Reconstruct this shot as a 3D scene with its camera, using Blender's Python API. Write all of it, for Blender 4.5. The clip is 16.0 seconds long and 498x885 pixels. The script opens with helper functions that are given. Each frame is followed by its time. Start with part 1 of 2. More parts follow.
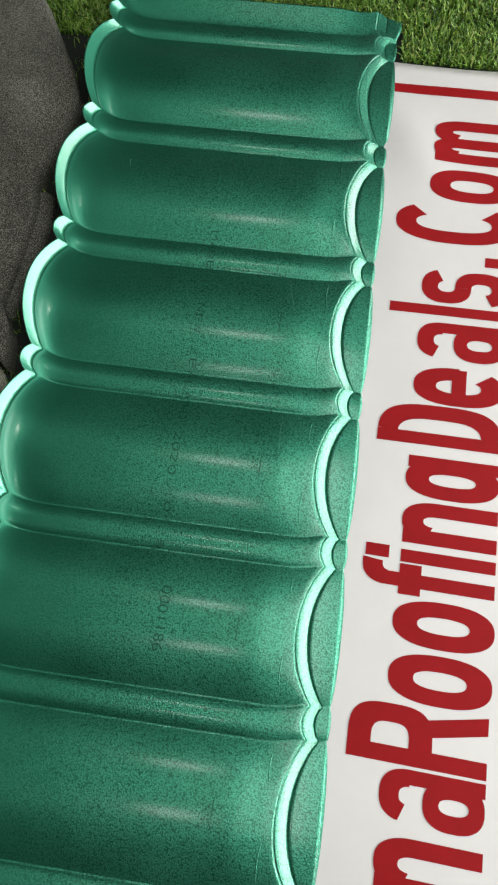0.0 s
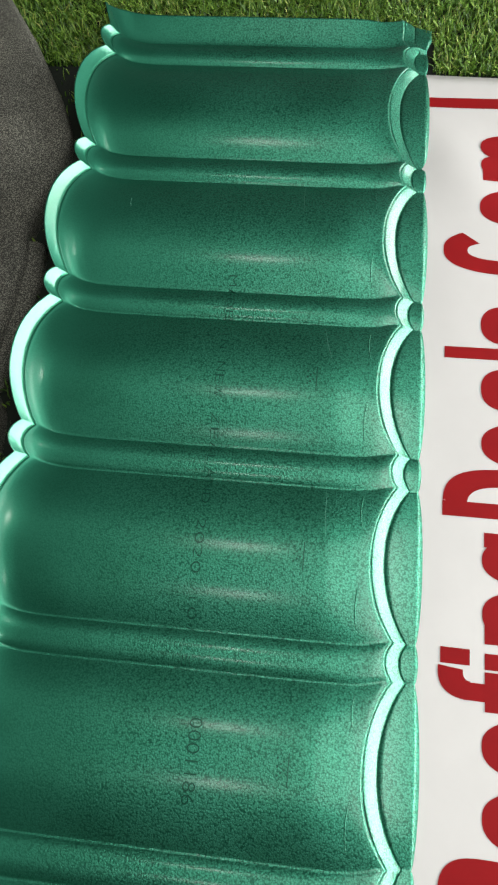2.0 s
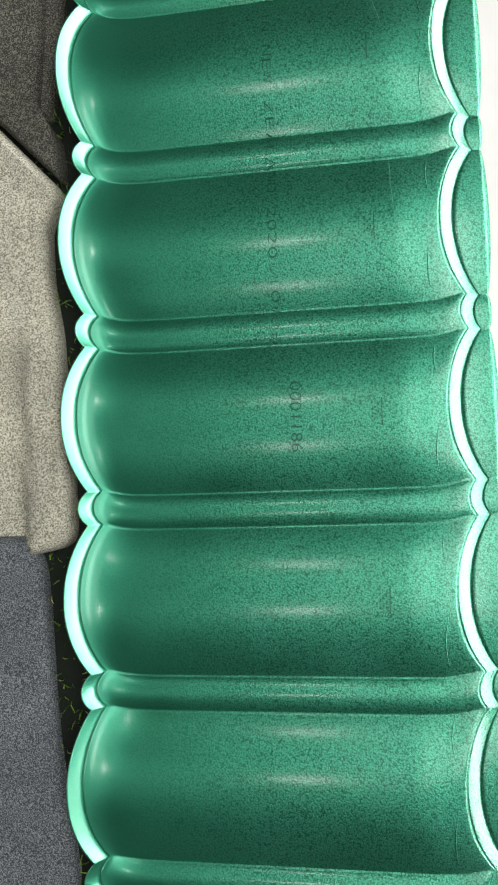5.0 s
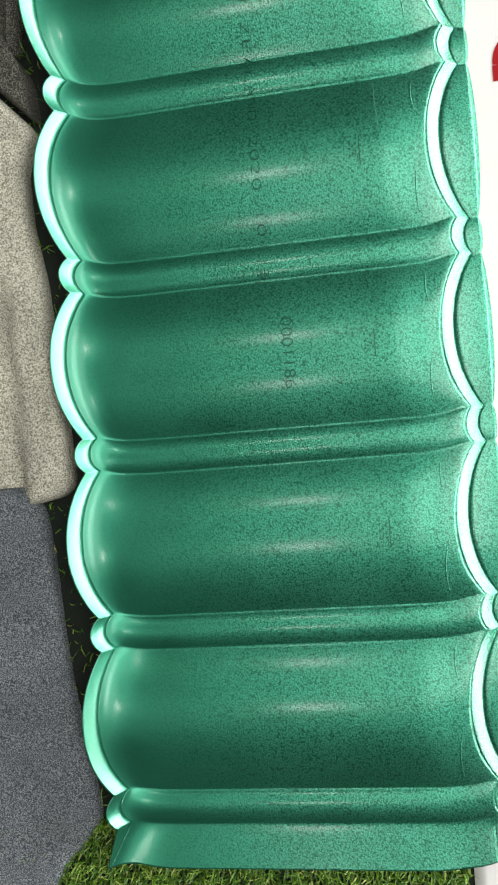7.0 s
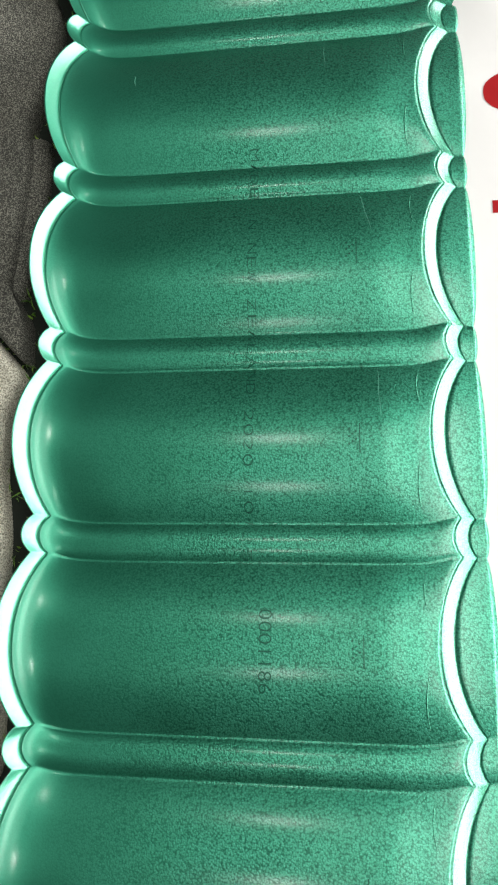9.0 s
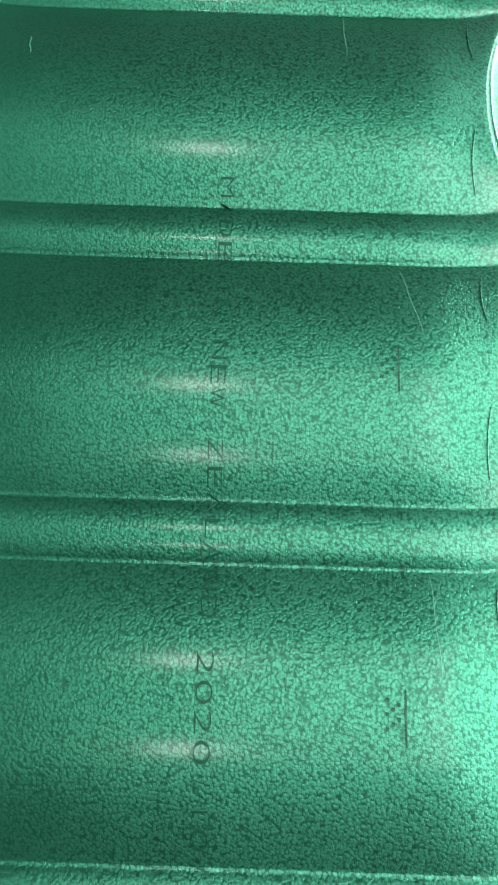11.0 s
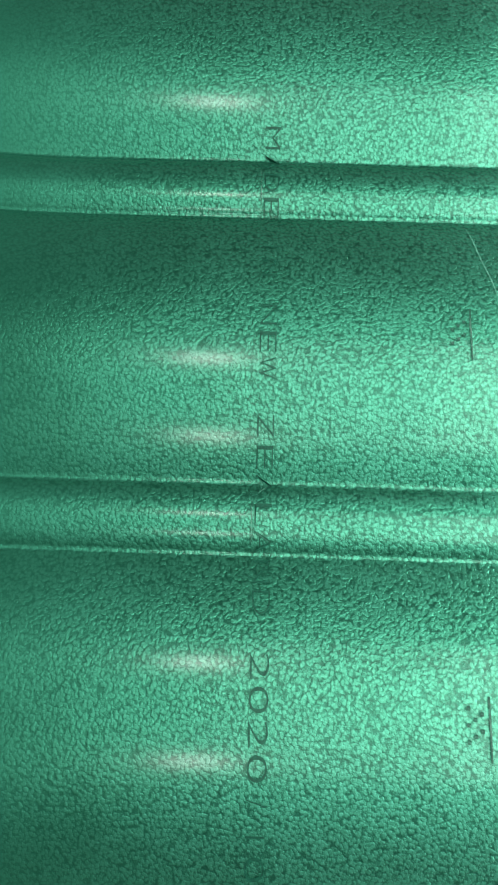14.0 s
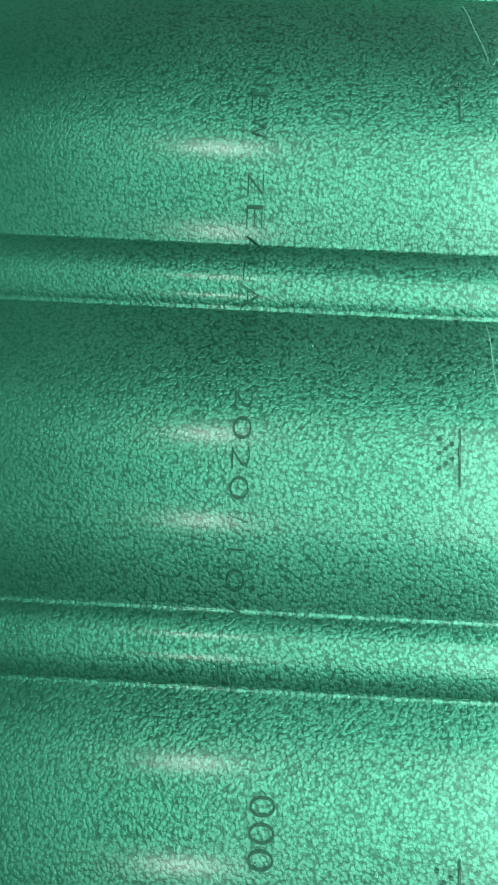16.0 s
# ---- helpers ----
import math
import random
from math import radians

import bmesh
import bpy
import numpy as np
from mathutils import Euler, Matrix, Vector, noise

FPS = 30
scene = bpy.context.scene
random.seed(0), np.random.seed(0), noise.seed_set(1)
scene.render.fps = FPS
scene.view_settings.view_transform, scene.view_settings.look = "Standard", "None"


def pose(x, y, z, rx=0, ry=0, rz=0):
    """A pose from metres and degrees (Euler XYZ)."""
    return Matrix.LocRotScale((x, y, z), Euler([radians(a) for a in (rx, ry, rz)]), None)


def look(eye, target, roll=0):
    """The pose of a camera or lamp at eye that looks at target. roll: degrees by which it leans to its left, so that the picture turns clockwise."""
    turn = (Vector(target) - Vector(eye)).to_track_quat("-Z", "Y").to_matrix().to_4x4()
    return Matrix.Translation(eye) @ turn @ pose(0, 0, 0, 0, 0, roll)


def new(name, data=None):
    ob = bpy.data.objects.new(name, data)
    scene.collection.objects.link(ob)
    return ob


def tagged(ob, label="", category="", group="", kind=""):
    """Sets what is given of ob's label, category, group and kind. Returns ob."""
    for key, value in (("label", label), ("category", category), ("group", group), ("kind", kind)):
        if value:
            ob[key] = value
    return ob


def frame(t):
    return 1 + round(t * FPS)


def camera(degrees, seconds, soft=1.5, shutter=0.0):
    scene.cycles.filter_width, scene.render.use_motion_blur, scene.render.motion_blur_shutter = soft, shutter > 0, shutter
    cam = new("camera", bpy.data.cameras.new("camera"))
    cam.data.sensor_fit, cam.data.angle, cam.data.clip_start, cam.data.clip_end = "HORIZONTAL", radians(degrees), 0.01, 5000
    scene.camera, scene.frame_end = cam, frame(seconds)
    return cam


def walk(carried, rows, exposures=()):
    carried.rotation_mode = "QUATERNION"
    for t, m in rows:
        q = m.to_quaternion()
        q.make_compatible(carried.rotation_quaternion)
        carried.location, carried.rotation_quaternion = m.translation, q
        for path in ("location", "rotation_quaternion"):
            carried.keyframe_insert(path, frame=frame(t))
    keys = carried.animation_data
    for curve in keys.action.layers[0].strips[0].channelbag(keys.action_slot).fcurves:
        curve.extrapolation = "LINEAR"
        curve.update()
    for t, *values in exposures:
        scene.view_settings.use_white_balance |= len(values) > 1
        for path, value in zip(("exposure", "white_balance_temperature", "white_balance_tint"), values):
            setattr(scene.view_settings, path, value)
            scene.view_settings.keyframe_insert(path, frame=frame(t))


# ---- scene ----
cam = camera(40.0, 16.0, soft=2.2)
PATH = [
    (0, (0.126, -0.197, 0.747), (-0.01, 0.369, -1.167), -5.8),
    (0.5, (0.119, -0.172, 0.728), (0.004, 0.434, -1.175), -3.7),
    (1, (0.09, -0.143, 0.672), (-0.005, 0.496, -1.221), -2.4),
    (1.5, (0.09, -0.124, 0.642), (-0.081, 0.551, -1.233), -8.4),
    (2, (0.089, -0.116, 0.632), (-0.091, 0.542, -1.248), -10.2),
    (2.5, (0.083, -0.119, 0.624), (-0.09, 0.528, -1.26), -10.4),
    (3, (0.081, -0.152, 0.632), (-0.203, 0.348, -1.284), -28.1),
    (3.5, (0.083, -0.189, 0.66), (-0.212, 0.189, -1.281), -39.0),
    (4, (0.075, -0.208, 0.667), (-0.232, 0.087, -1.287), -47.0),
    (4.5, (0.061, -0.226, 0.662), (-0.235, -0.033, -1.306), -58.1),
    (4.7, (0.061, -0.234, 0.66), (-0.234, -0.073, -1.312), -62.9),
    (6.8, (0.063, -0.256, 0.653), (-0.259, -0.296, -1.32), -101.9),
    (7, (0.06, -0.251, 0.655), (-0.23, -0.286, -1.324), -101.6),
    (7.5, (0.062, -0.239, 0.663), (-0.208, -0.157, -1.317), -75.5),
    (8, (0.073, -0.231, 0.653), (-0.224, 0.088, -1.299), -44.5),
    (8.5, (0.065, -0.183, 0.628), (-0.149, 0.255, -1.312), -28.3),
    (9, (0.073, -0.139, 0.593), (-0.19, 0.302, -1.34), -30.7),
    (9.5, (0.075, -0.114, 0.554), (-0.182, 0.349, -1.374), -27.1),
    (9.7, (0.072, -0.077, 0.522), (-0.141, 0.383, -1.413), -23.0),
    (11.8, (-0.014, 0.049, 0.318), (0.002, 0.555, -1.617), 3.7),
    (12, (-0.015, 0.049, 0.313), (0.001, 0.562, -1.62), 3.4),
    (12.5, (-0.011, 0.048, 0.308), (-0.012, 0.537, -1.631), 1.4),
    (13, (-0.012, 0.047, 0.316), (-0.025, 0.539, -1.623), 0.2),
    (13.5, (-0.01, 0.043, 0.318), (-0.026, 0.537, -1.62), 0.1),
    (14, (-0.011, 0.039, 0.32), (-0.027, 0.52, -1.621), -0.1),
    (14.5, (-0.005, 0.022, 0.317), (-0.033, 0.447, -1.637), -2.0),
    (15, (0.0, 0.004, 0.319), (-0.035, 0.414, -1.639), -2.8),
    (15.5, (0.005, -0.029, 0.311), (-0.046, 0.336, -1.655), -5.4),
    (16, (0.002, -0.053, 0.315), (-0.029, 0.279, -1.657), -2.4),
]
walk(cam, [(t, look(eye, target, roll)) for t, eye, target, roll in PATH], [(0, -0.10), (2.5, 0.08), (3.3, 0.25), (4.5, 0.36), (9.5, 0.48), (11.8, 0.74), (16.0, 0.87)])

# ---- light ----
world = bpy.data.worlds.new("dim_ambient")
scene.world = world
world.use_nodes = True
world.node_tree.nodes["Background"].inputs[0].default_value = (0.75, 0.85, 1.0, 1)
world.node_tree.nodes["Background"].inputs[1].default_value = 0.03


def area(name, eye, target, sx, sy, watts, colour):
    data = bpy.data.lights.new(name, "AREA")
    data.shape, data.size, data.size_y, data.energy, data.color = "RECTANGLE", sx, sy, watts, colour
    ob = new(name, data)
    ob.matrix_world = look(eye, target)
    return ob


# two ceiling tubes, two added overhead fills, daylight from an unseen east opening
area("tube_far", (-0.20, 0.62, 2.50), (-0.20, 0.62, 0), 0.20, 0.07, 4.6, (1.0, 0.97, 0.92))
area("tube_near", (-0.20, -1.02, 2.50), (-0.20, -1.02, 0), 0.20, 0.07, 4.6, (1.0, 0.97, 0.92))
# overhead fills deepen the waves' contrast and brighten the sheet's east side
area("overhead_fill_west", (0.30, -0.1, 2.56), (0.30, -0.1, 0), 0.85, 2.4, 8.5, (1.0, 0.99, 0.95))
area("overhead_fill_east", (1.18, -0.1, 2.56), (1.18, -0.1, 0), 0.85, 2.4, 28, (1.0, 0.99, 0.95))
# unseen east source; the low strip is set to whiten lip and step
area("daylight_high", (1.64, 0.05, 1.76), (0.3, 0.05, 0.9), 2.2, 1.3, 14, (1.0, 0.99, 0.97))
area("daylight", (1.64, 0.22, 0.40), (0.0, 0.22, 0.10), 2.9, 0.46, 66, (1.0, 0.99, 0.97))


# ---- materials ----
def nodes_of(name):
    m = bpy.data.materials.new(name)
    m.use_nodes = True
    return m, m.node_tree, m.node_tree.nodes["Principled BSDF"]


def ramp(tree, stops):
    r = tree.nodes.new("ShaderNodeValToRGB")
    el = r.color_ramp.elements
    el[0].position, el[0].color = stops[0][0], (*stops[0][1], 1)
    el[1].position, el[1].color = stops[-1][0], (*stops[-1][1], 1)
    for p, c in stops[1:-1]:
        e = el.new(p)
        e.color = (*c, 1)
    return r


def noise_node(tree, scale, detail=3.0, rough=0.55, kind="ShaderNodeTexNoise"):
    co = tree.nodes.new("ShaderNodeTexCoord")
    n = tree.nodes.new(kind)
    n.inputs["Scale"].default_value = scale
    if kind == "ShaderNodeTexNoise":
        n.inputs["Detail"].default_value, n.inputs["Roughness"].default_value = detail, rough
    tree.links.new(co.outputs["Object"], n.inputs["Vector"])
    return n


def bump(tree, bsdf, source, strength, distance, below=None):
    b = tree.nodes.new("ShaderNodeBump")
    b.inputs["Strength"].default_value, b.inputs["Distance"].default_value = strength, distance
    tree.links.new(source, b.inputs["Height"])
    if below:
        tree.links.new(below.outputs[0], b.inputs["Normal"])
    tree.links.new(b.outputs[0], bsdf.inputs["Normal"])
    return b


def mixed(tree, a, b, fac, mode="MIX"):
    m = tree.nodes.new("ShaderNodeMix")
    m.data_type, m.blend_type = "RGBA", mode
    for sock, v in ((m.inputs[0], fac), (m.inputs[6], a), (m.inputs[7], b)):
        if hasattr(v, "is_output"):
            tree.links.new(v, sock)
        else:
            sock.default_value = v
    return m.outputs[2]


def green_coat():
    m, t, b = nodes_of("green_coated_steel")
    # stone-like pebbles with sunken gaps between them, pressed in deeper away from the lip
    co, sep, fade = t.nodes.new("ShaderNodeTexCoord"), t.nodes.new("ShaderNodeSeparateXYZ"), t.nodes.new("ShaderNodeMapRange")
    t.links.new(co.outputs["Object"], sep.inputs[0])
    t.links.new(sep.outputs["X"], fade.inputs["Value"])
    for k, v in (("From Min", -0.17), ("From Max", -0.02), ("To Min", 0.12), ("To Max", 1.0)):
        fade.inputs[k].default_value = v
    wobble = noise_node(t, 900, 1.0)
    where = mixed(t, co.outputs["Object"], wobble.outputs["Color"], 0.0009, "LINEAR_LIGHT")
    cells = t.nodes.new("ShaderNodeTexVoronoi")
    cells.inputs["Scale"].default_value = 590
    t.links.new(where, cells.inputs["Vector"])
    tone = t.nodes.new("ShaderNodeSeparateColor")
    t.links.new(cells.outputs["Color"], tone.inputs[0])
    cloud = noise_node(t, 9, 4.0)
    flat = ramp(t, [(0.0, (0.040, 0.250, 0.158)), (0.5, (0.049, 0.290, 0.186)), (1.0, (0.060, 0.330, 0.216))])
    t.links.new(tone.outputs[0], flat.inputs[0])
    # shade of the sunken gaps painted into the colour; also sets the bump
    gap_shade = ramp(t, [(0.22, (1.0, 1.0, 1.0)), (0.46, (0.80, 0.86, 0.85)), (0.64, (0.48, 0.61, 0.59)), (0.85, (0.24, 0.40, 0.38))])
    t.links.new(cells.outputs["Distance"], gap_shade.inputs[0])
    pebbled = mixed(t, flat.outputs[0], gap_shade.outputs[0], 1.0, "MULTIPLY")
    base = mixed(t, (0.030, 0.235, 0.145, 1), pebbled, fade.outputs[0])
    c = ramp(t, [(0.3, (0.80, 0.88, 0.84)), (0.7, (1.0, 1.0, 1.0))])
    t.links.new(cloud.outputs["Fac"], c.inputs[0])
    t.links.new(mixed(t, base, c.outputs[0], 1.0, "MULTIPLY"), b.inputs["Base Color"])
    b.inputs["Metallic"].default_value = 0.82
    r = ramp(t, [(0.3, (0.34, 0.34, 0.34)), (0.7, (0.46, 0.46, 0.46))])
    t.links.new(cloud.outputs["Fac"], r.inputs[0])
    t.links.new(r.outputs[0], b.inputs["Roughness"])
    b.inputs["Coat Roughness"].default_value, b.inputs["Coat IOR"].default_value = 0.18, 1.7
    # coat weight: low over the pebbles, raised along both edges to whiten the bends
    edge_gloss = ramp(t, [(0.0, (0.62, 0.62, 0.62)), (0.02, (0.60, 0.60, 0.60)), (0.045, (0.17, 0.17, 0.17)), (0.84, (0.17, 0.17, 0.17)), (0.90, (0.60, 0.60, 0.60)), (0.97, (0.25, 0.25, 0.25))])
    across = t.nodes.new("ShaderNodeMapRange")
    t.links.new(sep.outputs["X"], across.inputs["Value"])
    for k, v in (("From Min", -0.20), ("From Max", 0.20)):
        across.inputs[k].default_value = v
    t.links.new(across.outputs[0], edge_gloss.inputs[0])
    t.links.new(edge_gloss.outputs[0], b.inputs["Coat Weight"])
    wide = bump(t, b, noise_node(t, 60, 2.0).outputs["Fac"], 0.10, 0.0012)
    fine = bump(t, b, gap_shade.outputs[0], 0.5, 0.00028, wide)
    t.links.new(fade.outputs[0], fine.inputs["Strength"])
    return m


def stone_chips(name, dark, mid, light, scale=560, coat=0.85):
    m, t, b = nodes_of(name)
    chips = noise_node(t, scale, 1.5, 0.5)
    cloud = noise_node(t, 14, 4.0)
    g = ramp(t, [(0.36, dark), (0.5, mid), (0.62, light)])
    t.links.new(chips.outputs["Fac"], g.inputs[0])
    c = ramp(t, [(0.3, (0.72, 0.72, 0.70)), (0.7, (1.08, 1.06, 1.02))])
    t.links.new(cloud.outputs["Fac"], c.inputs[0])
    t.links.new(mixed(t, g.outputs[0], c.outputs[0], 1.0, "MULTIPLY"), b.inputs["Base Color"])
    b.inputs["Roughness"].default_value = coat
    bump(t, b, chips.outputs["Fac"], 0.8, 0.0016)
    return m


def plain(name, colour, rough, wear=0.12, scale=40, relief=0.0005, gloss=0.5):
    m, t, b = nodes_of(name)
    n = noise_node(t, scale, 5.0)
    lo = tuple(c * (1 - wear) for c in colour)
    g = ramp(t, [(0.35, lo), (0.65, colour)])
    t.links.new(n.outputs["Fac"], g.inputs[0])
    t.links.new(g.outputs[0], b.inputs["Base Color"])
    b.inputs["Roughness"].default_value = rough
    b.inputs["Specular IOR Level"].default_value = gloss
    bump(t, b, n.outputs["Fac"], 0.25, relief)
    return m


def turf_blades():
    m, t, b = nodes_of("plastic_grass")
    geo = t.nodes.new("ShaderNodeNewGeometry")
    g = ramp(t, [(0.0, (0.018, 0.060, 0.005)), (0.5, (0.100, 0.235, 0.020)), (0.88, (0.23, 0.40, 0.048)), (1.0, (0.44, 0.48, 0.13))])
    t.links.new(geo.outputs["Random Per Island"], g.inputs[0])
    t.links.new(g.outputs[0], b.inputs["Base Color"])
    b.inputs["Roughness"].default_value = 0.45
    return m


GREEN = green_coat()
CHARCOAL = stone_chips("charcoal_stone_chips", (0.026, 0.027, 0.023), (0.058, 0.060, 0.050), (0.22, 0.225, 0.19), 760)
BEIGE = stone_chips("beige_stone_chips", (0.25, 0.245, 0.19), (0.60, 0.59, 0.485), (0.85, 0.84, 0.74), 640)
SLATE = stone_chips("slate_blue_stone_chips", (0.042, 0.052, 0.064), (0.120, 0.143, 0.168), (0.32, 0.35, 0.38), 760)
VINYL = plain("white_vinyl", (0.62, 0.615, 0.60), 0.42, 0.05, 12, 0.0012)
RED = plain("red_print", (0.27, 0.004, 0.006), 0.7, 0.10, 30, 0.0004, 0.15)
INK = plain("dark_print_ink", (0.006, 0.085, 0.050), 0.5, 0.4, 700, 0.0001, 0.2)
TURF = turf_blades()
SOIL = plain("turf_backing", (0.004, 0.010, 0.004), 0.9, 0.5, 300, 0.003)
PAINT = plain("wall_paint", (0.13, 0.13, 0.125), 0.8, 0.08, 6)


def part(name, bm, material, parent=None, label="", smooth=True, thick=0.0):
    data = bpy.data.meshes.new(name)
    bm.to_mesh(data)
    bm.free()
    for p in data.polygons:
        p.use_smooth = smooth
    data.materials.append(material)
    ob = new(name, data)
    ob.parent = parent
    if label:
        tagged(ob, label)
    if thick:
        s = ob.modifiers.new("sheet", "SOLIDIFY")
        s.thickness, s.offset = thick, -1
    return ob


def box(name, lo, hi, material):
    bm = bmesh.new()
    bmesh.ops.create_cube(bm, size=1, matrix=Matrix.Translation([(a + b) / 2 for a, b in zip(lo, hi)]) @ Matrix.Diagonal([b - a for a, b in zip(lo, hi)] + [1]))
    return tagged(part(name, bm, material, smooth=False), kind="structure")


def sheet(rows):
    """A bmesh from rows of points, joined row to row."""
    bm = bmesh.new()
    grid = [[bm.verts.new(p) for p in row] for row in rows]
    for a, b in zip(grid, grid[1:]):
        for i in range(len(a) - 1):
            bm.faces.new((a[i], b[i], b[i + 1], a[i + 1]))
    return bm


# ---- ground, and unseen dark walls and ceiling added round the display ----
GROUND = -0.0152
bm = bmesh.new()
bmesh.ops.create_grid(bm, x_segments=2, y_segments=2, size=2.6, matrix=Matrix.Translation((0, 0, GROUND)))
tagged(part("ground", bm, SOIL), "dark green backing of artificial turf on the floor", "ground", kind="structure")
box("unseen_wall_west", (-2.62, -2.6, GROUND), (-2.5, 2.6, 2.6), PAINT)
box("unseen_wall_north", (-2.62, 2.6, GROUND), (2.62, 2.72, 2.6), PAINT)
box("unseen_wall_south", (-2.62, -2.72, GROUND), (2.62, -2.6, 2.6), PAINT)
box("unseen_ceiling", (-2.62, -2.72, 2.6), (2.62, 2.72, 2.7), PAINT)
box("unseen_wall_east_low", (1.7, -2.6, GROUND), (1.82, 2.6, 0.15), PAINT)
box("unseen_wall_east_high", (1.7, -2.6, 2.45), (1.82, 2.6, 2.6), PAINT)
box("unseen_wall_east_south", (1.7, -2.6, 0.15), (1.82, -1.25, 2.45), PAINT)
box("unseen_wall_east_north", (1.7, 1.72, 0.15), (1.82, 2.6, 2.45), PAINT)

# ---- the green roofing sheet ----
PITCH, RIB, RISE, BEAD = 0.175, 0.033, 0.0175, 0.0055
HALF = (PITCH - RIB) / 2
TOP, BOTTOM = 0.664, -0.670
LAST = 3.5 * PITCH + RIB / 2  # beyond this the sheet ends in a flat strip


def wave(y):
    """Height and outline swing (0 at the creases, 1 at a crown) of the pressed sheet at y."""
    if abs(y) > LAST:
        f = abs(y) - LAST
        return (0.42 if y > 0 else 0.27) * f * f / (f + 0.006), 0.0
    k = round((y - PITCH / 2) / PITCH)
    e = y - PITCH / 2 - PITCH * k
    if -4 <= k <= 3 and abs(e) < RIB / 2:
        s = 1 - (2 * e / RIB) ** 2
        return BEAD * s ** 0.8, 0.38 * s
    d = y - PITCH * round(y / PITCH)
    s = max(0.0, 1 - abs(d / HALF) ** 2.1)
    return RISE * s, s


def flare(y):
    """0 along the waves, growing to 1 at the two ends of the sheet."""
    return max(0.0, (abs(y) - LAST) / 0.037)


def left_edge(y):
    return -0.1840 - 0.0185 * wave(y)[1] ** 0.9 - 0.0200 * flare(y)


def right_edge(y):
    s = wave(y)[1]
    on_rib = abs(y - PITCH / 2 - PITCH * round((y - PITCH / 2) / PITCH)) < RIB / 2
    return 0.1740 - 0.0230 * s ** 0.9 * (0.72 if on_rib else 1.0) - 0.0080 * min(1.0, 4 * flare(y))


def bow(x):
    """The ribs sag a little towards the near end between the two edges."""
    return -0.0060 * (1 - min(1.0, abs((x + 0.008) / 0.172)) ** 12)


def step_to(v, a, b):
    f = min(1.0, max(0.0, (v - a) / (b - a)))
    return f * f * (3 - 2 * f)


def press(x):
    """The waves are pressed flatter towards the flange."""
    return 1 - 0.42 * step_to(x, 0.105, 0.150)


ys = np.linspace(TOP, BOTTOM, 901)
roof_sheet = tagged(new("steel_sheet"), "green coated steel roofing sheet with seven pressed waves on turf", "roofing sheet")
cols = np.concatenate(([0, 0.004, 0.010, 0.018, 0.03, 0.05], np.linspace(0.08, 0.93, 34), [0.96, 0.98, 0.992, 1.0]))
rows = []
for y in ys:
    a, b = left_edge(y), right_edge(y)
    z, s = wave(y)
    row = []
    for c in cols:
        x = a + (b - a) * c
        w = 0.0004 * noise.noise((x * 9, y * 9, 1.0))
        roll = 0.0050 * math.exp(-((x - a) / 0.008)) + 0.0044 * math.exp(-((x - a) / 0.017)) - 0.0016 * math.exp(-((b - x) / 0.003))
        row.append((x, y + bow(x), z * press(x) + w + roll))
    rows.append(row)
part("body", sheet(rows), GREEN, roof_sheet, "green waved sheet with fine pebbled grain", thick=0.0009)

rows = []
for y in ys:
    a, z = left_edge(y), wave(y)[0] + 0.0093 + 0.0004 * noise.noise((left_edge(y) * 9, y * 9, 1.0))
    k = 1 - 0.75 * flare(y)
    rows.append([(a - 0.0102 * c * k, y, z + 0.0135 * c ** 1.1 * k) for c in (1.0, 0.92, 0.75, 0.5, 0.25, 0.0)])
part("upturned_lip", sheet(rows), GREEN, roof_sheet, "bright upturned lip along the wavy edge", thick=0.0009)

rows, skirt = [], []
for y in ys:
    b = right_edge(y)
    z, s = wave(y)
    z0 = z * press(b) - 0.0016
    low = (z * press(b) if abs(y) < LAST else 0.0) - 0.0016
    foot = low - 0.0086 if abs(y) < LAST else -0.003
    rows.append([(b + 0.0128 * c, y, z0 + (foot - z0) * c ** 1.1) for c in (0.0, 0.1, 0.3, 0.6, 0.9, 1.0)])
    edge = 0.1945 + 0.0045 * s ** 0.6 + 0.006 * min(1.0, flare(y) * 2)
    skirt.append([(b + 0.0128 + (edge - b - 0.0128) * c, y, foot + (0.5 * foot - 0.0058 - foot) * c) for c in (0.0, 0.15, 0.35, 0.6, 0.8, 1.0)])
part("step", sheet(rows), GREEN, roof_sheet, "bright bent step above the flange", thick=0.0009)
part("nailing_flange", sheet(skirt), GREEN, roof_sheet, "flat green flange resting on the banner", thick=0.0005)


def on_sheet(x, y, lift=0.00035):
    return (x, y + bow(x), wave(y)[0] * press(x) + 0.0004 * noise.noise((x * 9, y * 9, 1.0)) + lift)


def press_mark(x, y0, y1, bow):
    bm_rows = []
    for i in range(15):
        f = i / 14
        y, xx = y0 + (y1 - y0) * f, x + bow * (2 * f - 1) ** 2
        r = 0.0006 * (1 - abs(2 * f - 1) ** 3)
        bm_rows.append([on_sheet(xx + r * dx, y, 0.0003 + r * dz) for dx, dz in ((1, -0.4), (0.6, 0.35), (0, 0.6), (-0.6, 0.35), (-1, -0.4))])
    part("press_mark", sheet(bm_rows), GREEN, roof_sheet)


for k in range(-3, 3):
    yc = PITCH * k
    press_mark(0.1385, yc - 0.015, yc - 0.062, 0.003)
    press_mark(0.1400, yc + 0.064, yc + 0.030, 0.0025)
    press_mark(-0.1950, yc + 0.022, yc - 0.020, 0.002)


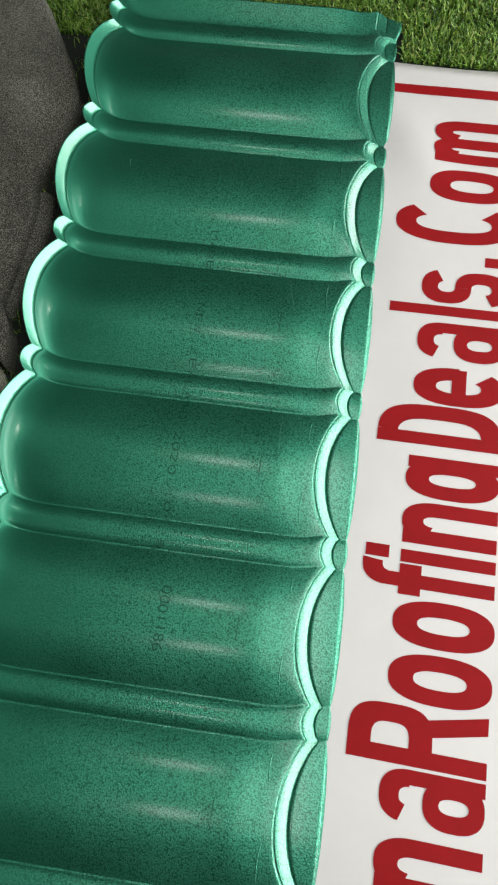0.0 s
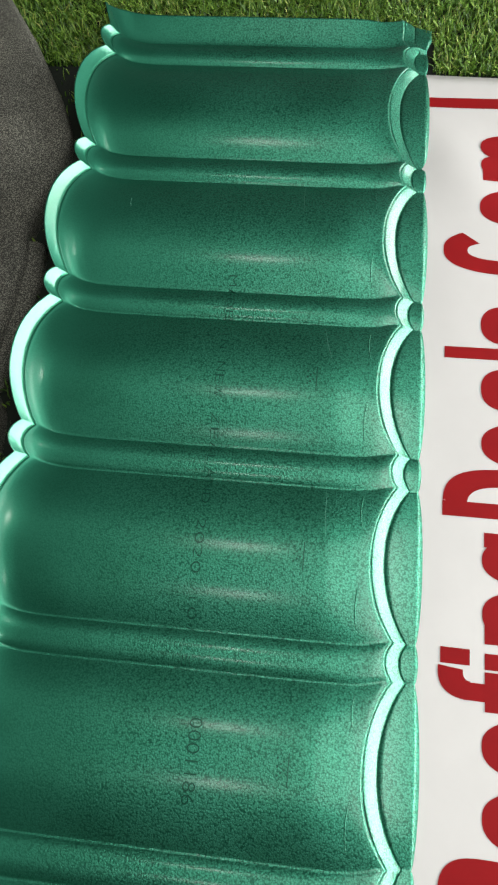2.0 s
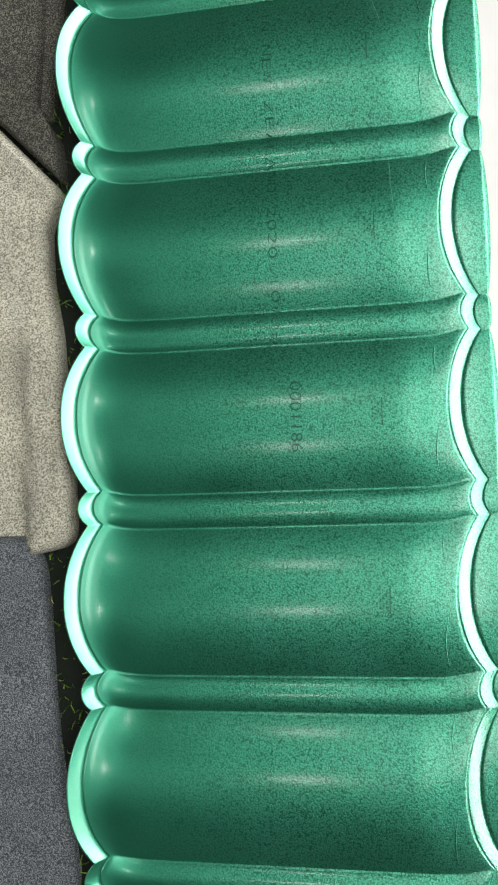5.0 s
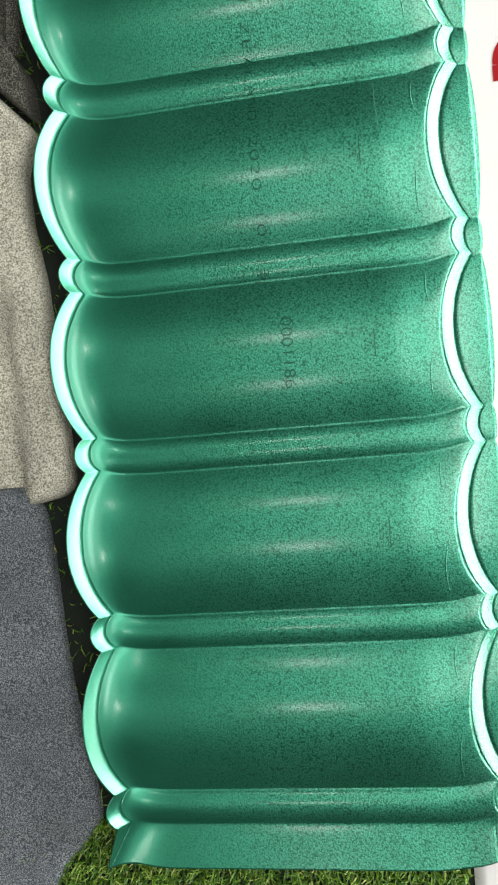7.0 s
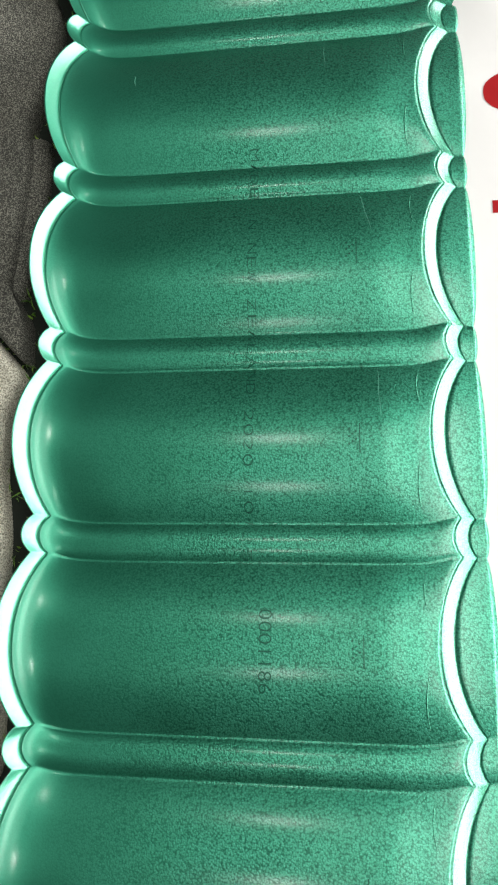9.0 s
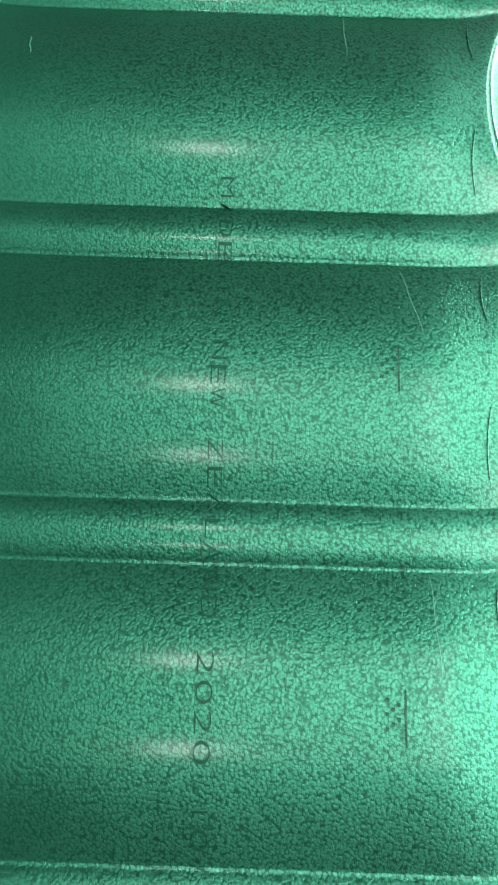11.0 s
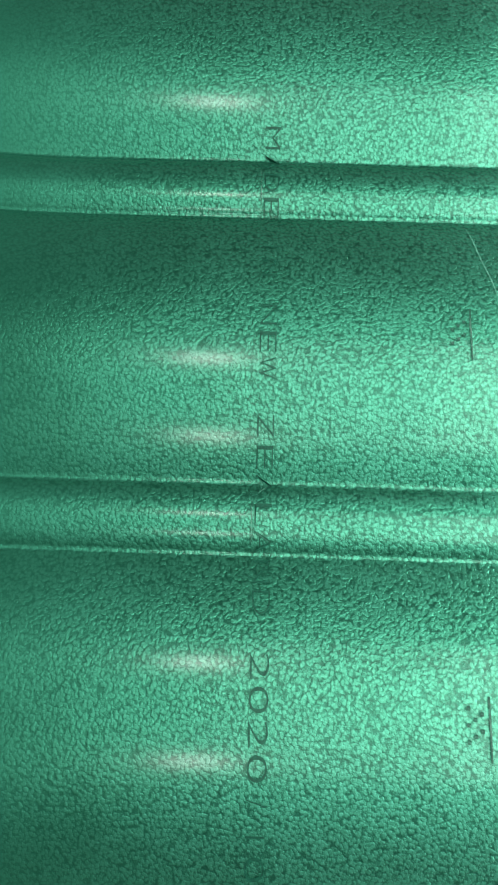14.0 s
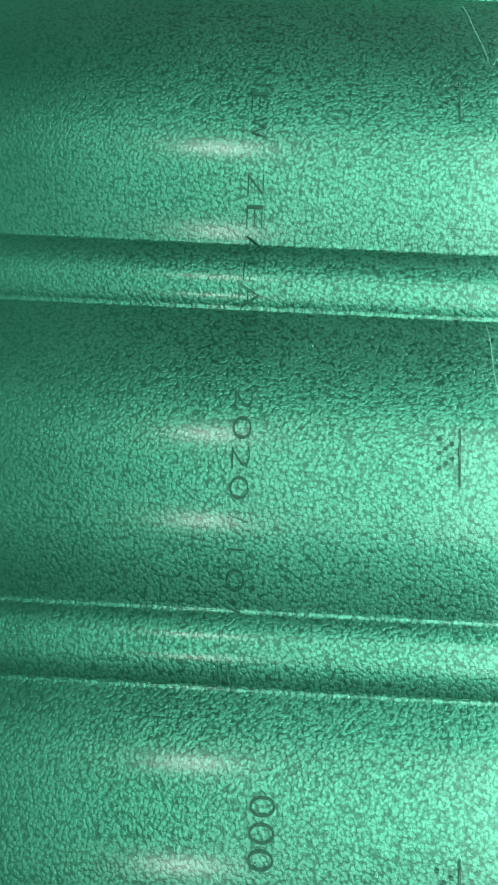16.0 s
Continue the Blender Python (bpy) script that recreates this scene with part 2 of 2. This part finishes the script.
def printed(text, x, y, size, full):
    data = bpy.data.curves.new("print", "FONT")
    data.body, data.size, data.align_x, data.align_y = text, size, "CENTER", "CENTER"
    data.offset = -0.00022
    ob = new("print", data)
    bpy.context.view_layer.update()
    flat = bpy.data.meshes.new_from_object(ob.evaluated_get(bpy.context.evaluated_depsgraph_get()))
    bpy.data.objects.remove(ob)
    bm = bmesh.new()
    bm.from_mesh(flat)
    reach = max(v.co.x for v in bm.verts) - min(v.co.x for v in bm.verts)
    middle = (max(v.co.y for v in bm.verts) + min(v.co.y for v in bm.verts)) / 2
    wide = full / reach if text not in "1I/" else 1.2
    for v in bm.verts:
        v.co = on_sheet(x + v.co.y - middle, y - v.co.x * wide, 0.0006)
    part("print", bm, INK, roof_sheet, smooth=False)


y = 0.2900
for ch in "MADE IN NEW ZEALAND 2020/10/":
    if ch != " ":
        printed(ch, -0.0060, y, 0.0122, 0.0104)
    y -= 0.01335
y = -0.1465
for ch in "0001186":
    printed(ch, 0.0105, y, 0.0158, 0.0078)
    y -= 0.0097


def ink_bar(x0, y0, x1, y1):
    bm = sheet([[on_sheet(x0, y0, 0.0008), on_sheet(x1, y0, 0.0008)], [on_sheet(x0, (y0 + y1) / 2, 0.0008), on_sheet(x1, (y0 + y1) / 2, 0.0005)],
                [on_sheet(x0, y1, 0.0008), on_sheet(x1, y1, 0.0008)]])
    bmesh.ops.recalc_face_normals(bm, faces=bm.faces)
    part("print_bar", bm, INK, roof_sheet, smooth=False)


for k in (-2, -1, 0, 1):
    for i in range(7):
        yy = PITCH * k + 0.004 - 0.0022 * i + 0.006
        xx = 0.083 + 0.0028 * ((i * 5) % 3 - 1)
        ink_bar(xx, yy, xx + 0.0016, yy - 0.0017)
    ink_bar(0.0895, PITCH * k + 0.014, 0.0904, PITCH * k - 0.012)
for k in (-1, 0, 1):
    ink_bar(-0.0115, PITCH * (k + 0.5) + 0.008, -0.0111, PITCH * (k + 0.5) - 0.012)
for i in range(3):
    ink_bar(-0.0105 + 0.0034 * i, -0.0935, -0.0095 + 0.0034 * i, -0.1025)


def dimple(x, y):
    bm = bmesh.new()
    bmesh.ops.create_uvsphere(bm, u_segments=10, v_segments=6, radius=0.0018, matrix=Matrix.Translation(on_sheet(x, y, 0.0002)) @ Matrix.Diagonal((1.0, 1.2, 0.55, 1)))
    part("dimple", bm, GREEN, roof_sheet)


for k in range(-4, 4):
    for side in (0.5, -0.5):
        dimple(-0.1775, PITCH * (k + 0.5) + side * (RIB + 0.004))

PALE = plain("scuffed_coat", (0.09, 0.36, 0.25), 0.45, 0.3, 300, 0.0001)


def scratch(x0, y0, x1, y1, w):
    rows = []
    for i in range(13):
        f = i / 12
        x, y, r = x0 + (x1 - x0) * f + 0.0004 * math.sin(9 * f), y0 + (y1 - y0) * f, w * (1 - (2 * f - 1) ** 4) + 0.00005
        rows.append([on_sheet(x - r, y, 0.00045), on_sheet(x + r, y, 0.00045)])
    part("scratch", sheet(rows), PALE, roof_sheet)


for x0, y0, x1, y1, w in ((0.094, 0.243, 0.104, 0.196, 0.00022), (0.062, 0.42, 0.063, 0.375, 0.0002), (0.107, 0.07, 0.108, 0.02, 0.00018), (-0.13, 0.385, -0.128, 0.370, 0.0003)):
    scratch(x0, y0, x1, y1, w)


# ---- the banner under its flange ----
def banner_z(x, y):
    fold = math.exp(-((x - 0.23) / 0.05) ** 2) * math.exp(-((y - 0.46) / 0.13) ** 2)
    return -0.0132 + 0.0065 * fold * (0.5 + 0.5 * math.sin(y * 34 + x * 20)) + 0.0007 * noise.noise((x * 6, y * 5, 4.0))


banner = tagged(new("banner"), "white vinyl banner with large red lettering, spread on turf", "banner")
rows = []
for y in np.linspace(0.600, -1.30, 150):
    rows.append([(x, y + 0.004 * math.sin(x * 17) * (1 if y > 0.58 else 0), banner_z(x, y)) for x in np.linspace(0.145, 0.72, 46)])
part("cloth", sheet(rows), VINYL, banner, "white vinyl cloth", thick=0.0006)

X, CAP, SU, SV = 0.106, 0.143, 0.0160, 0.0265


def on_banner(x, y, lift):
    return (x, y, banner_z(x, y) + lift)


def spread(u, v):
    """Where a point of the writing lies on the slightly creased cloth."""
    return 0.2173 + 0.008 * u + 0.99 * (CAP - v), -0.0046 + 0.9853 * u - 0.0324 * u * u - (CAP - v) * max(0.0, 0.012 - 0.09 * u)


def red_shape(pieces):
    """One red shape with its strokes; each stroke is rows of (along, up) in the banner's own writing direction."""
    first = None
    for n, rows in enumerate(pieces):
        bm = sheet([[on_banner(*spread(u, v), 0.00035 + 0.00008 * n) for u, v in row] for row in rows])
        bmesh.ops.recalc_face_normals(bm, faces=bm.faces)
        if sum(f.normal.z for f in bm.faces) < 0:
            bmesh.ops.reverse_faces(bm, faces=bm.faces)
        ob = part("stroke" if first else "red_shape", bm, RED, first or banner, smooth=False)
        first = first or ob


def bar(u0, u1, v0, v1, lean=0.0):
    return [[(u0 + lean * i / 10, v0 + (v1 - v0) * i / 10), (u1 + lean * i / 10, v0 + (v1 - v0) * i / 10)] for i in range(11)]


def arc(u0, u1, v0, v1, su, sv, a0=0.0, a1=360.0, power=0.82):
    """Part of a rounded ring in the box u0..u1, v0..v1, with strokes su along and sv up; angles from +u towards +v."""
    cu, cv, ru, rv = (u0 + u1) / 2, (v0 + v1) / 2, (u1 - u0) / 2, (v1 - v0) / 2
    out = []
    steps = max(8, int(abs(a1 - a0) / 6))
    for i in range(steps + 1):
        a = radians(a0 + (a1 - a0) * i / steps)
        c, s = math.copysign(abs(math.cos(a)) ** power, math.cos(a)), math.copysign(abs(math.sin(a)) ** power, math.sin(a))
        out.append([(cu + ru * c, cv + rv * s), (cu + (ru - su) * c, cv + (rv - sv) * s)])
    return out


def arch(u0, u1):
    return [bar(u0, u0 + SU, 0, X - 0.002), bar(u1 - SU, u1, 0, X - 0.04), arc(u0 + 0.004, u1, X - 0.08, X, SU, SV * 0.9, 0, 165)]


red_shape(arch(-0.398, -0.348))
red_shape([bar(-0.301, -0.287, 0, X - 0.03), arc(-0.335, -0.287, X - 0.06, X, SU, SV * 0.75, 0, 165), arc(-0.337, -0.291, 0.0, 0.062, SU, 0.016)])
red_shape([bar(-0.284, -0.268, 0, CAP), arc(-0.300, -0.228, 0.056, CAP, SU + 0.002, 0.024, -100, 100, 0.62), bar(-0.243, -0.226, 0, 0.072, -0.014)])
red_shape([arc(-0.224, -0.174, -0.002, X + 0.001, SU, SV)])
red_shape([arc(-0.168, -0.119, -0.002, X + 0.001, SU, SV)])
red_shape([bar(-0.108, -0.093, 0, CAP - 0.02), bar(-0.116, -0.083, X - 0.026, X - 0.002), arc(-0.108, -0.060, CAP - 0.054, CAP + 0.002, SU, 0.022, 85, 180)])
red_shape([bar(-0.081, -0.067, 0, X - 0.002), bar(-0.079, -0.065, CAP - 0.026, CAP)])
red_shape(arch(-0.059, -0.011))
red_shape([bar(0.029, 0.043, -0.045, X - 0.002), arc(-0.006, 0.040, 0.0, X, SU, SV)])
red_shape([bar(0.057, 0.072, 0, CAP), arc(0.022, 0.107, 0.0, CAP, SU + 0.002, 0.023, -86, 86, 0.62)])
red_shape([arc(0.109, 0.158, 0, X, SU, SV, 0, 318), bar(0.116, 0.156, 0.044, 0.061)])
red_shape([bar(0.204, 0.218, 0, X - 0.03), arc(0.170, 0.218, X - 0.06, X, SU, SV * 0.75, 0, 165), arc(0.168, 0.214, 0.0, 0.062, SU, 0.016)])
red_shape([bar(0.228, 0.2415, 0, CAP)])
red_shape([arc(0.246, 0.293, 0.045, X, SU, 0.020, 20, 270), arc(0.246, 0.293, 0.0, 0.065, SU, 0.020, -160, 90)])
red_shape([bar(0.303, 0.317, 0, 0.030)])
red_shape([arc(0.333, 0.394, -0.002, CAP + 0.003, SU + 0.002, 0.026, 42, 318)])
red_shape([arc(0.398, 0.448, -0.002, X + 0.001, SU, SV)])
red_shape(arch(0.459, 0.500) + arch(0.4865, 0.530)[1:])
red_shape([bar(0.572, 0.588, -0.02, 0.172)])


# ---- stone-chipped tiles along the upturned lip ----
def stone_tile(outline, top, material, label, crown, group="stone-chipped sample panels", edge=0.010, shift=0.0):
    pts = [Vector(p) + Vector((shift, 0)) for p in outline]
    fine = []
    for a, b in zip(pts, pts[1:] + pts[:1]):
        n = max(2, int((b - a).length / 0.006))
        fine += [a.lerp(b, i / n) for i in range(n)]
    for _ in range(3):
        fine = [(fine[i - 1] + fine[i] * 2 + fine[(i + 1) % len(fine)]) / 4 for i in range(len(fine))]
    mid = sum(fine, Vector((0, 0))) / len(fine)
    thing = tagged(new("sample_panel"), label, "roofing panel", group)
    loops = []
    for f, drop in ((0.0, top - GROUND), (0.0, 0.014), (0.0012, 0.008), (0.004, 0.0035), (0.008, 0.001), (edge + 0.003, 0.0)):
        loops.append([(p + (mid - p).normalized() * f, top - drop) for p in fine])
    base = [p + (mid - p).normalized() * (edge + 0.003) for p in fine]
    for g in (0.06, 0.12, 0.18, 0.26, 0.36, 0.47, 0.58, 0.70, 0.84):
        loops.append([(p.lerp(mid, g), top) for p in base])
    def band(some, closed):
        bm = bmesh.new()
        prev = None
        for k, loop in some:
            ring_v = []
            for p, z in loop:
                dz = crown(p.x, p.y) if k >= 1 else 0.0
                chip = 0.0004 * noise.noise((p.x * 160, p.y * 160, 2.0)) if k else 0
                ring_v.append(bm.verts.new((p.x, p.y, z + dz + chip)))
            if prev:
                for i in range(len(ring_v)):
                    j = (i + 1) % len(ring_v)
                    bm.faces.new((prev[i], prev[j], ring_v[j], ring_v[i]))
            prev = ring_v
        if closed:
            bm.faces.new(prev)
        bmesh.ops.recalc_face_normals(bm, faces=bm.faces)
        return bm

    numbered = list(enumerate(loops))
    part("turned_down_edge", band(numbered[:5], False), material, thing)
    part("face", band(numbered[4:], True), material, thing)
    return thing


stone_tile([(-0.52, 0.80), (-0.395, 0.76), (-0.337, 0.683), (-0.286, 0.607), (-0.241, 0.526), (-0.220, 0.474), (-0.224, 0.410), (-0.245, 0.335), (-0.236, 0.300),
            (-0.240, 0.225), (-0.247, 0.150), (-0.227, 0.122), (-0.223, 0.072), (-0.303, 0.155), (-0.52, 0.24)], 0.014, CHARCOAL,
           "charcoal stone-chipped metal roofing panel lying on the turf", lambda x, y: 0.010 * step_to(y + (x + 0.25) * 0.9, 0.30, 0.42) * step_to(-x, 0.23, 0.30))
stone_tile([(-0.50, 0.30), (-0.224, 0.330), (-0.222, 0.285), (-0.226, 0.230), (-0.238, 0.142), (-0.30, 0.16), (-0.50, 0.2)], 0.002, CHARCOAL,
           "charcoal stone-chipped panel edge beneath another charcoal panel", lambda x, y: 0.0)
stone_tile([(-0.52, 0.37), (-0.303, 0.149), (-0.225, 0.066), (-0.241, 0.030), (-0.240, -0.027), (-0.231, -0.080), (-0.228, -0.121), (-0.221, -0.223), (-0.2185, -0.291), (-0.226, -0.302),
            (-0.290, -0.314), (-0.52, -0.335)], 0.010, BEIGE, "beige stone-chipped metal roofing panel lying on the turf",
           lambda x, y: -0.023 * step_to(-x, 0.263, 0.272) * step_to(-y, 0.06, 0.13) + 0.006 * step_to(y - (-x - 0.225) * 1.06, 0.035, 0.055))
stone_tile([(-0.52, -0.29), (-0.262, -0.290), (-0.249, -0.320), (-0.245, -0.364), (-0.241, -0.449), (-0.236, -0.505), (-0.225, -0.578), (-0.2165, -0.634), (-0.222, -0.648), (-0.262, -0.690),
            (-0.30, -0.76), (-0.52, -0.80)], -0.001, SLATE, "slate blue stone-chipped metal roofing panel lying on the turf", lambda x, y: 0.004 * math.sin((y + 0.5) * 12), shift=-0.004)

# ---- artificial turf ----
rng = random.Random(7)
verts, faces = [], []


def blades(x0, x1, y0, y1, count):
    for _ in range(count):
        x, y = rng.uniform(x0, x1), rng.uniform(y0, y1)
        if -0.19 < x < 0.204 and abs(y) < 0.652:
            continue
        a, lean = rng.uniform(0, 6.283), rng.uniform(0.2, 1.0)
        h, w = rng.uniform(0.006, 0.014), rng.uniform(0.0005, 0.0011)
        dx, dy = math.cos(a), math.sin(a)
        n = len(verts)
        for f, ww in ((0.0, 1.0), (0.5, 0.9), (1.0, 0.25)):
            bx, by, bz = x + dx * lean * h * f * f, y + dy * lean * h * f * f, GROUND + h * f * (1 - 0.3 * f * lean)
            verts.append((bx - dy * w * ww, by + dx * w * ww, bz))
            verts.append((bx + dy * w * ww, by - dx * w * ww, bz))
        faces.append((n, n + 1, n + 3, n + 2))
        faces.append((n + 2, n + 3, n + 5, n + 4))


blades(-0.48, 0.19, 0.60, 1.05, 64000)
blades(0.19, 0.62, 0.5995, 1.05, 42000)
blades(-0.40, 0.14, -0.92, -0.64, 30000)
blades(-0.27, -0.20, -0.66, 0.60, 700)
data = bpy.data.meshes.new("grass")
data.from_pydata(verts, [], faces)
data.materials.append(TURF)
tagged(new("grass", data), "short green artificial turf with pale straw blades", "grass", kind="stuff")
